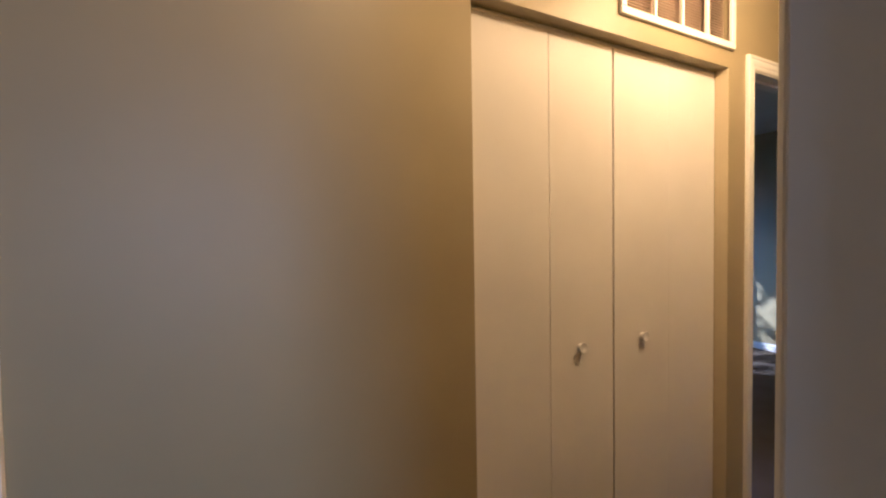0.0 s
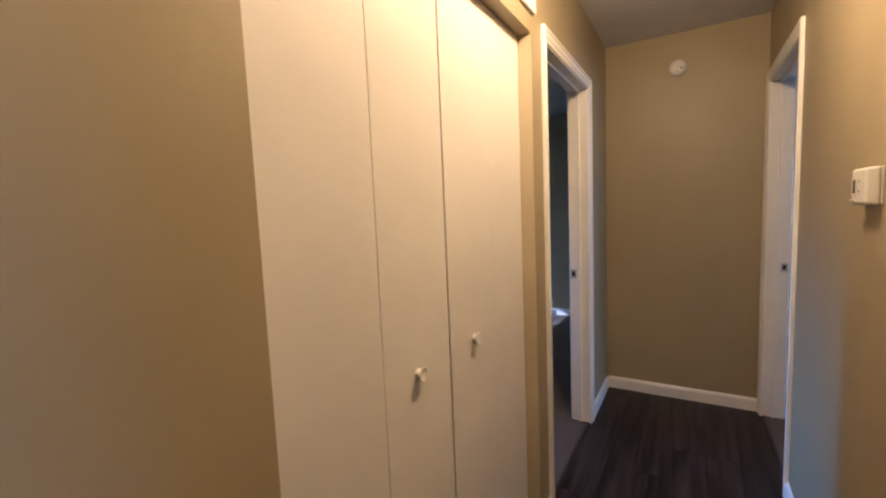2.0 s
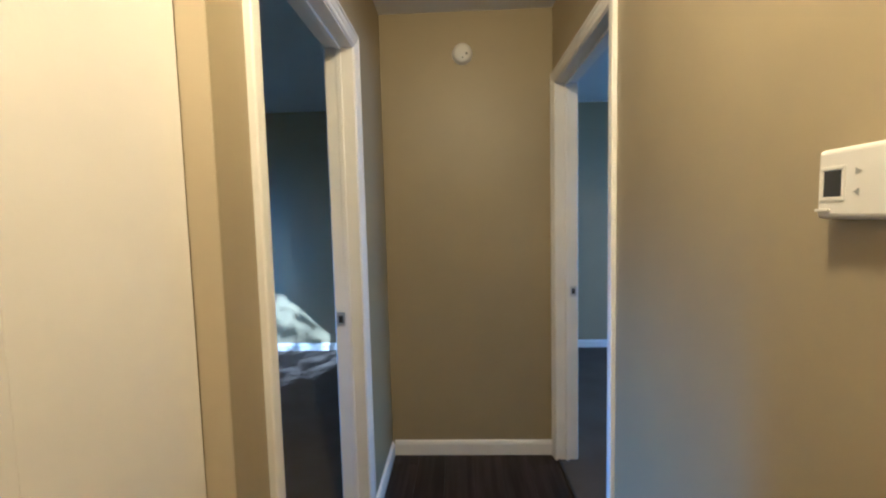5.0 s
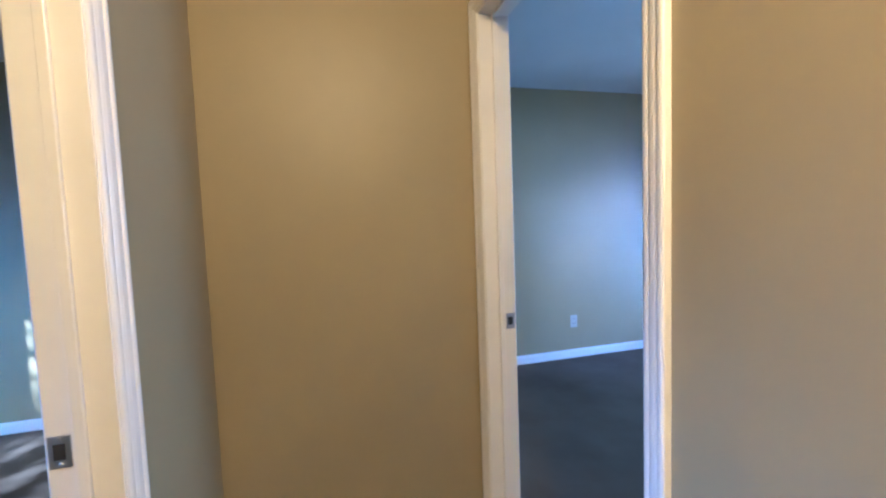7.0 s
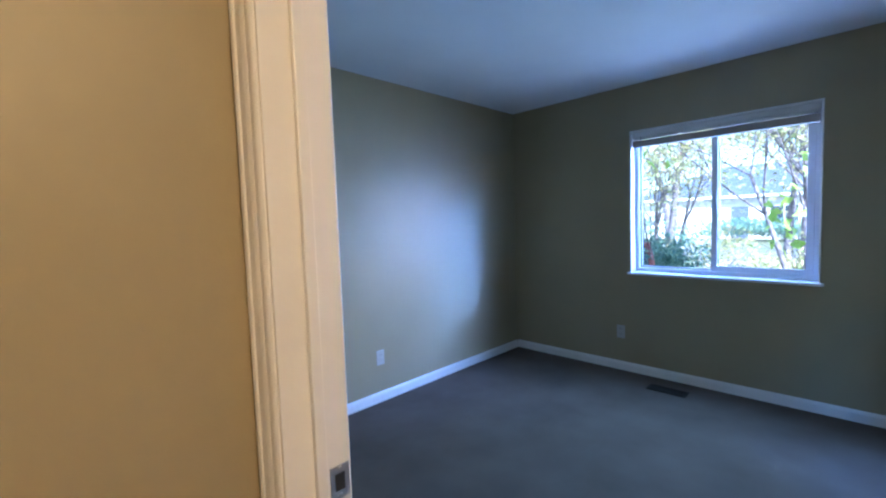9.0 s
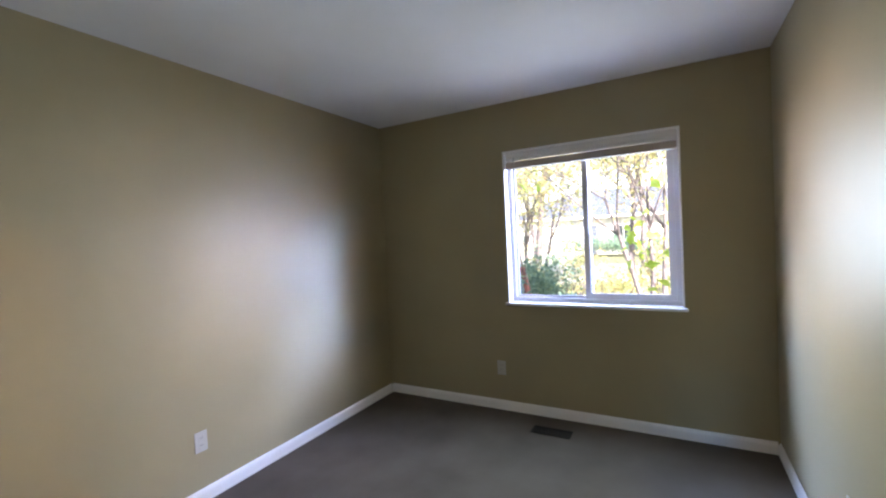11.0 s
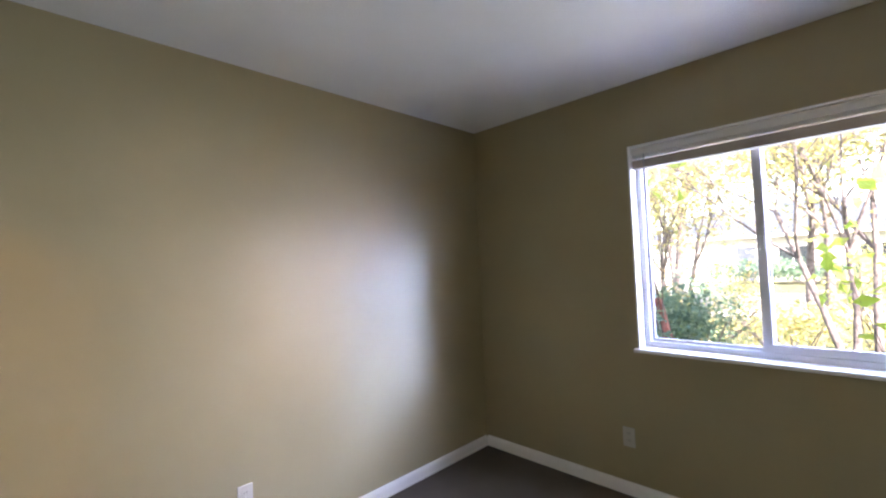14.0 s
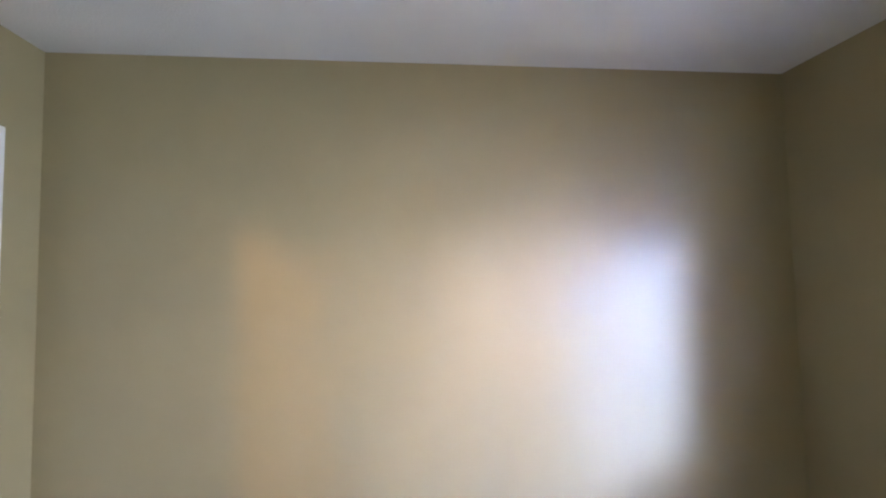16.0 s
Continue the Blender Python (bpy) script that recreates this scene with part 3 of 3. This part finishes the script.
# ---- outdoors ----
def leaf_material(name, stops):
    """Thin leaves with light coming through, in several hues leaf by leaf."""
    m = bpy.data.materials.new(name)
    m.use_nodes = True
    n, l = m.node_tree.nodes, m.node_tree.links
    b = n["Principled BSDF"]
    geo = n.new("ShaderNodeNewGeometry")
    rp = n.new("ShaderNodeValToRGB")
    el = rp.color_ramp.elements
    while len(el) < len(stops):
        el.new(0.5)
    for e, (p, c) in zip(el, stops):
        e.position, e.color = p, (*c, 1)
    l.new(geo.outputs["Random Per Island"], rp.inputs[0])
    tr = n.new("ShaderNodeBsdfTranslucent")
    mx = n.new("ShaderNodeMixShader")
    mx.inputs[0].default_value = 0.4
    l.new(rp.outputs[0], b.inputs["Base Color"])
    l.new(rp.outputs[0], tr.inputs["Color"])
    b.inputs["Roughness"].default_value = 0.55
    l.new(b.outputs[0], mx.inputs[1])
    l.new(tr.outputs[0], mx.inputs[2])
    l.new(mx.outputs[0], n["Material Output"].inputs[0])
    return m


M_YELLOW = leaf_material("autumn_leaves", [(0.0, (0.58, 0.48, 0.22)), (0.4, (0.50, 0.48, 0.22)), (0.75, (0.36, 0.42, 0.18)), (1.0, (0.50, 0.37, 0.26))])
M_GREEN = leaf_material("green_leaves", [(0.0, (0.14, 0.24, 0.19)), (0.6, (0.20, 0.33, 0.24)), (1.0, (0.30, 0.39, 0.22))])
M_LIME = leaf_material("lime_leaves", [(0.0, (0.38, 0.56, 0.08)), (1.0, (0.50, 0.62, 0.12))])
M_BARK = material("grey_bark", (0.21, 0.18, 0.185), 0.9, vary=0.25, scale=14, bump=1.0, grain=60)
M_ROAD = material("pale_asphalt", (0.20, 0.20, 0.20), 0.9, vary=0.12, scale=1.5, bump=0.5, grain=90)
M_CONCRETE = material("pale_concrete", (0.46, 0.45, 0.42), 0.85, vary=0.10, scale=1.0, bump=0.4, grain=60)
M_SIDING = material("pale_siding", (0.66, 0.64, 0.60), 0.7, vary=0.05, scale=2, bump=0.1)
M_ROOF = material("blue_grey_shingles", (0.10, 0.12, 0.16), 0.85, vary=0.2, scale=8, bump=0.8, grain=30)
M_DARKGLASS = material("dark_window_glass", (0.03, 0.04, 0.05), 0.08, vary=0.05, bump=0.0)
M_RED = material("weathered_red_wood", (0.42, 0.16, 0.14), 0.8, vary=0.2, scale=12, bump=0.4)


def tube(verts, faces, p, q, r0, r1, sides=6):
    d = (q - p).normalized()
    u = d.orthogonal().normalized()
    w = d.cross(u)
    base = len(verts)
    for c, r in ((p, r0), (q, r1)):
        for i in range(sides):
            a = 2 * math.pi * i / sides
            verts.append(c + (u * math.cos(a) + w * math.sin(a)) * r)
    for i in range(sides):
        j = (i + 1) % sides
        faces.append((base + i, base + j, base + sides + j, base + sides + i))


def limb(rng, verts, faces, tips, p, d, length, r, depth, spread):
    segs = 4
    for i in range(segs):
        q = p + d * (length / segs)
        r2 = r * (0.86 if i < segs - 1 else 0.72)
        tube(verts, faces, p, q, r, r2, 7 if depth == 0 else 5)
        p, r = q, r2
        d = (d + Vector((rng.uniform(-1, 1), rng.uniform(-1, 1), rng.uniform(-0.3, 0.6))) * 0.13).normalized()
        if depth >= 1:
            tips.append((p.copy(), r))
        if depth < 3 and i >= (2 if depth == 0 else 1):
            for k in range(2 if depth < 2 else 1):
                e = (d + Vector((rng.uniform(-1, 1), rng.uniform(-1, 1), rng.uniform(-0.35, 0.75))) * spread).normalized()
                limb(rng, verts, faces, tips, p.copy(), e, length * rng.uniform(0.5, 0.72), r * 0.62, depth + 1, spread)
    tips.append((p.copy(), r))


def leaf(rng, verts, faces, c, size):
    u = Vector((rng.gauss(0, 1), rng.gauss(0, 1), rng.gauss(0, 0.7))).normalized()
    w = u.orthogonal().normalized()
    w = (w * math.cos(rng.uniform(0, 6)) + u.cross(w) * math.sin(rng.uniform(0, 6))).normalized()
    n = u.cross(w).normalized() * size * 0.10
    b = len(verts)
    verts += [c, c + u * size * 0.45 + w * size * 0.30 + n, c + u * size, c + u * size * 0.45 - w * size * 0.30 + n, c + u * size * 0.5]
    faces += [(b, b + 1, b + 4), (b + 1, b + 2, b + 4), (b + 2, b + 3, b + 4), (b + 3, b, b + 4)]


def tree(label, place, stems, length, radius, leaves, size, mat, seed, spread=0.7, category="tree", scatter=0.22):
    rng = random.Random(seed)
    root = tagged(new("tree"), label, category)
    root.location = place
    verts, faces, tips = [], [], []
    for a, lean in stems:
        d = Vector((math.cos(a) * lean, math.sin(a) * lean, 1)).normalized()
        limb(rng, verts, faces, tips, Vector((math.cos(a) * radius * 1.2, math.sin(a) * radius * 1.2, -0.05)), d, length * rng.uniform(0.9, 1.1), radius, 0, spread)
    me = bpy.data.meshes.new("trunk")
    me.from_pydata(verts, [], faces)
    me.materials.append(M_BARK)
    for p in me.polygons:
        p.use_smooth = True
    trunk = new("trunk", me)
    trunk.parent = root
    verts, faces = [], []
    for i in range(leaves):
        c, r = rng.choice(tips)
        leaf(rng, verts, faces, c + Vector((rng.gauss(0, scatter), rng.gauss(0, scatter), rng.gauss(0, scatter))), size * rng.uniform(0.6, 1.3))
    me = bpy.data.meshes.new("crown")
    me.from_pydata(verts, [], faces)
    me.materials.append(mat)
    crown = new("crown", me)
    crown.parent = root
    return root


def shrub(label, place, rx, ry, rz, leaves, size, mat, seed, name="shrub"):
    rng = random.Random(seed)
    root = tagged(new(name), label, "shrub")
    root.location = place
    verts, faces = [], []
    for i in range(14):
        a = rng.uniform(0, 6.283)
        tube(verts, faces, Vector((rng.gauss(0, 0.05), rng.gauss(0, 0.05), 0)), Vector((math.cos(a) * rx * 0.7, math.sin(a) * ry * 0.7, rz * rng.uniform(0.7, 1.5))), 0.018, 0.006, 5)
    me = bpy.data.meshes.new("stems")
    me.from_pydata(verts, [], faces)
    me.materials.append(M_BARK)
    ob = new("stems", me)
    ob.parent = root
    verts, faces = [], []
    lumps = [(Vector((rng.gauss(0, rx * 0.45), rng.gauss(0, ry * 0.45), rz * rng.uniform(0.5, 1.7))), rng.uniform(0.25, 0.5)) for i in range(26)]
    for i in range(leaves):
        c, s = rng.choice(lumps)
        d = Vector((rng.gauss(0, 1), rng.gauss(0, 1), rng.gauss(0, 1))).normalized() * s * rng.uniform(0.5, 1.0)
        leaf(rng, verts, faces, c + Vector((d.x * rx, d.y * ry, d.z * rz)), size * rng.uniform(0.6, 1.3))
    me = bpy.data.meshes.new("foliage")
    me.from_pydata(verts, [], faces)
    me.materials.append(mat)
    ob = new("foliage", me)
    ob.parent = root
    return root


GZ = -0.45
tree("multi-stemmed yard tree with yellowing autumn leaves", (7.4, -0.17, GZ), [(1.57, 0.17), (1.4, 0.03), (4.5, 0.07), (4.71, 0.20)], 2.5, 0.048, 8000, 0.075, M_YELLOW, 11, 0.8, scatter=0.24)
tree("spreading yard tree with yellow autumn leaves", (10.6, 2.75, GZ), [(0.9, 0.10), (3.0, 0.25), (5.0, 0.22)], 2.2, 0.06, 4500, 0.085, M_YELLOW, 14, 0.85, scatter=0.34)
tree("tall yard tree with yellow and russet leaves", (14.2, 3.6, GZ), [(0.5, 0.08), (3.3, 0.15)], 3.4, 0.15, 3500, 0.11, M_YELLOW, 5, 0.8, scatter=0.45)
tree("tall yard tree with yellow and russet leaves", (14.6, 0.6, GZ), [(1.5, 0.06), (4.0, 0.14)], 3.3, 0.12, 8000, 0.11, M_YELLOW, 8, 0.8, scatter=0.45)
tree("slim young tree with thin green leaves beside the window", (4.75, 1.03, GZ), [(4.0, 0.06), (5.2, 0.04)], 1.75, 0.014, 70, 0.15, M_LIME, 21, 0.5, scatter=0.08)
tree("slim young tree with large lime-green leaves", (5.6, -0.50, GZ), [(1.7, 0.03), (3.0, 0.06)], 1.06, 0.014, 75, 0.16, M_LIME, 27, 0.5, scatter=0.10)
tree("leafy tree shading the other bedroom window", (-7.1, -2.75, GZ), [(0.6, 0.10), (2.8, 0.22), (4.9, 0.2)], 2.9, 0.075, 1000, 0.13, M_GREEN, 3, 0.75, scatter=0.26)
# unseen tree, placed to block the sun from the window's south part
tree("dense leafy tree, unseen, cutting the sun at the other bedroom window", (-6.9, -4.75, GZ), [(0.6, 0.10), (2.8, 0.18), (4.9, 0.15)], 2.7, 0.09, 5000, 0.14, M_GREEN, 17, 0.7, scatter=0.30)
shrub("blue-green evergreen shrub below the bedroom window", (5.35, 1.22, GZ), 0.75, 0.74, 0.82, 8000, 0.055, M_GREEN, 2)
shrub("low green and straw garden shrub", (6.3, 1.0, GZ), 0.8, 0.7, 0.50, 2400, 0.06, M_YELLOW, 6)
shrub("low green garden shrub", (8.6, 2.3, GZ), 1.0, 0.8, 0.5, 3200, 0.08, M_GREEN, 7)
shrub("low straw-coloured garden shrub", (8.9, 0.6, GZ), 1.0, 1.0, 0.62, 1700, 0.07, M_YELLOW, 9)

shrub("tall loose shrub with pale autumn leaves", (10.2, 1.9, GZ), 1.0, 1.3, 0.85, 2600, 0.07, M_YELLOW, 41)
shrub("tall loose shrub with pale autumn leaves", (10.8, -0.6, GZ), 1.0, 1.2, 0.95, 2600, 0.07, M_YELLOW, 42)
shrub("clipped green hedge before the house across the street", (30.5, 2.0, GZ), 1.4, 5.0, 0.75, 6000, 0.16, M_GREEN, 31)
shrub("tall green hedge before the house across the street", (30.8, 13.0, GZ), 1.4, 5.0, 0.95, 6000, 0.16, M_GREEN, 32)
stake = tagged(new("garden_stake"), "leaning weathered red wooden stake among shrubs", "stake")
stake.location = (4.60, 0.67, GZ)
part("shaft", moved(boxes((-0.025, -0.025, -0.1, 0.025, 0.025, 1.55), bevel=0.004), pose(0, 0, 0, -13.5, 2, 0)), M_RED, stake)

structure("road", boxes((17.0, -400, GZ - 0.2, 24.0, 400, GZ + 0.006)), M_ROAD, "pale sunlit asphalt street", "road")
structure("pavement", boxes((15.2, -400, GZ - 0.2, 16.8, 400, GZ + 0.05), (16.82, -400, GZ - 0.2, 16.98, 400, GZ + 0.12), bevel=0.01), M_CONCRETE, "pale concrete pavement and kerb", "pavement")
structure("driveway", boxes((24.2, 5.5, GZ - 0.2, 33.0, 10.5, GZ + 0.02)), M_CONCRETE, "pale concrete driveway", "driveway")


def house(label, x, y, w, d, h):
    """A low house across the street: walls, hipped roof, windows and a garage door."""
    root = tagged(new("house"), label, "house")
    root.location = (x, y, GZ)
    part("wall", boxes((0, -w / 2, 0, d, w / 2, h)), M_SIDING, root)
    bm = bmesh.new()
    o = 0.6
    lo = [bm.verts.new(p) for p in ((-o, -w / 2 - o, h), (d + o, -w / 2 - o, h), (d + o, w / 2 + o, h), (-o, w / 2 + o, h))]
    hi = [bm.verts.new(p) for p in ((d / 2, -w / 2 + d / 2, h + d * 0.26), (d / 2, w / 2 - d / 2, h + d * 0.26))]
    bm.faces.new([lo[0], lo[1], hi[0]])
    bm.faces.new([lo[1], lo[2], hi[1], hi[0]])
    bm.faces.new([lo[2], lo[3], hi[1]])
    bm.faces.new([lo[3], lo[0], hi[0], hi[1]])
    bm.faces.new(lo[::-1])
    part("roof", bm, M_ROOF, root)
    part("gutter", boxes((-o - 0.1, -w / 2 - o, h - 0.12, -o - 0.002, w / 2 + o, h + 0.02)), M_TRIM, root)
    for yy, ww in ((-w * 0.32, 1.6), (-w * 0.08, 1.4)):
        win = part("window", boxes((-0.06, yy - ww / 2 - 0.08, 0.95, -0.002, yy + ww / 2 + 0.08, 2.15), bevel=0.01), M_TRIM, root)
        for k in (0, 1):
            part("pane", boxes((-0.075, yy - ww / 2 + k * ww / 2 + 0.03, 1.03, -0.062, yy + (k - 1) * ww / 2 + ww / 2 - 0.03, 2.07)), M_DARKGLASS, win)
    part("garage_door", boxes((-0.05, w * 0.16, 0.02, -0.002, w * 0.42, 2.2), bevel=0.01), M_TRIM, root)
    part("door", boxes((-0.05, w * 0.04, 0.02, -0.002, w * 0.04 + 0.95, 2.1), bevel=0.01), M_ROOF, root)
    return root


house("pale single-storey house with blue-grey roof across the street", 33.0, 4.0, 15.0, 9.0, 2.8)
house("pale single-storey house with blue-grey roof across the street", 34.0, 22.0, 14.0, 9.0, 2.8)

# ---- hall planks, last of the structure ----
def plank_material():
    m = bpy.data.materials.new("dark_wood_plank")
    m.use_nodes = True
    n, l = m.node_tree.nodes, m.node_tree.links
    b = n["Principled BSDF"]
    tc = n.new("ShaderNodeTexCoord")
    oi = n.new("ShaderNodeObjectInfo")
    mp = n.new("ShaderNodeMapping")
    mp.inputs["Scale"].default_value = (34, 1.9, 10)
    add = n.new("ShaderNodeVectorMath")
    add.operation = "ADD"
    sc = n.new("ShaderNodeVectorMath")
    sc.operation = "SCALE"
    sc.inputs["Scale"].default_value = 37.0
    cmb = n.new("ShaderNodeCombineXYZ")
    for i in range(3):
        l.new(oi.outputs["Random"], cmb.inputs[i])
    l.new(cmb.outputs[0], sc.inputs[0])
    l.new(tc.outputs["Object"], mp.inputs[0])
    l.new(mp.outputs[0], add.inputs[0])
    l.new(sc.outputs[0], add.inputs[1])
    nz = n.new("ShaderNodeTexNoise")
    nz.inputs["Scale"].default_value, nz.inputs["Detail"].default_value = 1.0, 8
    l.new(add.outputs[0], nz.inputs["Vector"])
    rp = n.new("ShaderNodeValToRGB")
    rp.color_ramp.elements[0].position, rp.color_ramp.elements[0].color = 0.38, (0.004, 0.0033, 0.0036, 1)
    rp.color_ramp.elements[1].position, rp.color_ramp.elements[1].color = 0.72, (0.044, 0.030, 0.028, 1)
    l.new(nz.outputs["Fac"], rp.inputs[0])
    hsv = n.new("ShaderNodeHueSaturation")
    mr = n.new("ShaderNodeMapRange")
    mr.inputs[3].default_value, mr.inputs[4].default_value = 0.85, 1.15
    l.new(oi.outputs["Random"], mr.inputs[0])
    l.new(mr.outputs[0], hsv.inputs["Value"])
    l.new(rp.outputs[0], hsv.inputs["Color"])
    l.new(hsv.outputs[0], b.inputs["Base Color"])
    bp = n.new("ShaderNodeBump")
    bp.inputs["Strength"].default_value, bp.inputs["Distance"].default_value = 0.25, 0.002
    l.new(nz.outputs["Fac"], bp.inputs["Height"])
    l.new(bp.outputs[0], b.inputs["Normal"])
    b.inputs["Roughness"].default_value = 0.42
    b.inputs["Specular IOR Level"].default_value = 0.35
    return m


M_PLANK = plank_material()
floor_hall = structure("floor_hall", boxes((HL - 0.10, HALL_END, -0.0075, HR + 0.10, 0, -0.0055), (HR + 0.1002, HALL_END, -0.0075, EX, SY - T, -0.0055)), M_FOIL, "dark brown wood plank floor of the hall", "floor")
PW = 0.152
rng = random.Random(4)
plank_meshes = {}


def plank(x, y0, y1, w):
    key = (round(w, 3), round(y1 - y0, 3))
    if key not in plank_meshes:
        plank_meshes[key] = mesh_of(boxes((0, 0, -0.0055, w - 0.0006, y1 - y0 - 0.0004, 0.0), bevel=0.0006), "plank", M_PLANK)
    ob = new("plank", plank_meshes[key])
    ob.location = (x, y0, 0)
    ob.parent = floor_hall


def plank_field(x0, x1, y0, y1):
    x = x0
    while x < x1 - 0.01:
        w = min(PW, x1 - x)
        y = y0 - rng.choice((0, 0.3, 0.6, 0.9))
        while y < y1 - 0.01:
            a, b2 = max(y, y0), min(y + 1.2, y1)
            if b2 - a > 0.02:
                plank(x, a, b2, w)
            y += 1.2
        x += PW


plank_field(HL, HR, HALL_END, 0.0)
plank_field(HR + 0.0004, 1.6, HALL_END, SY - T)
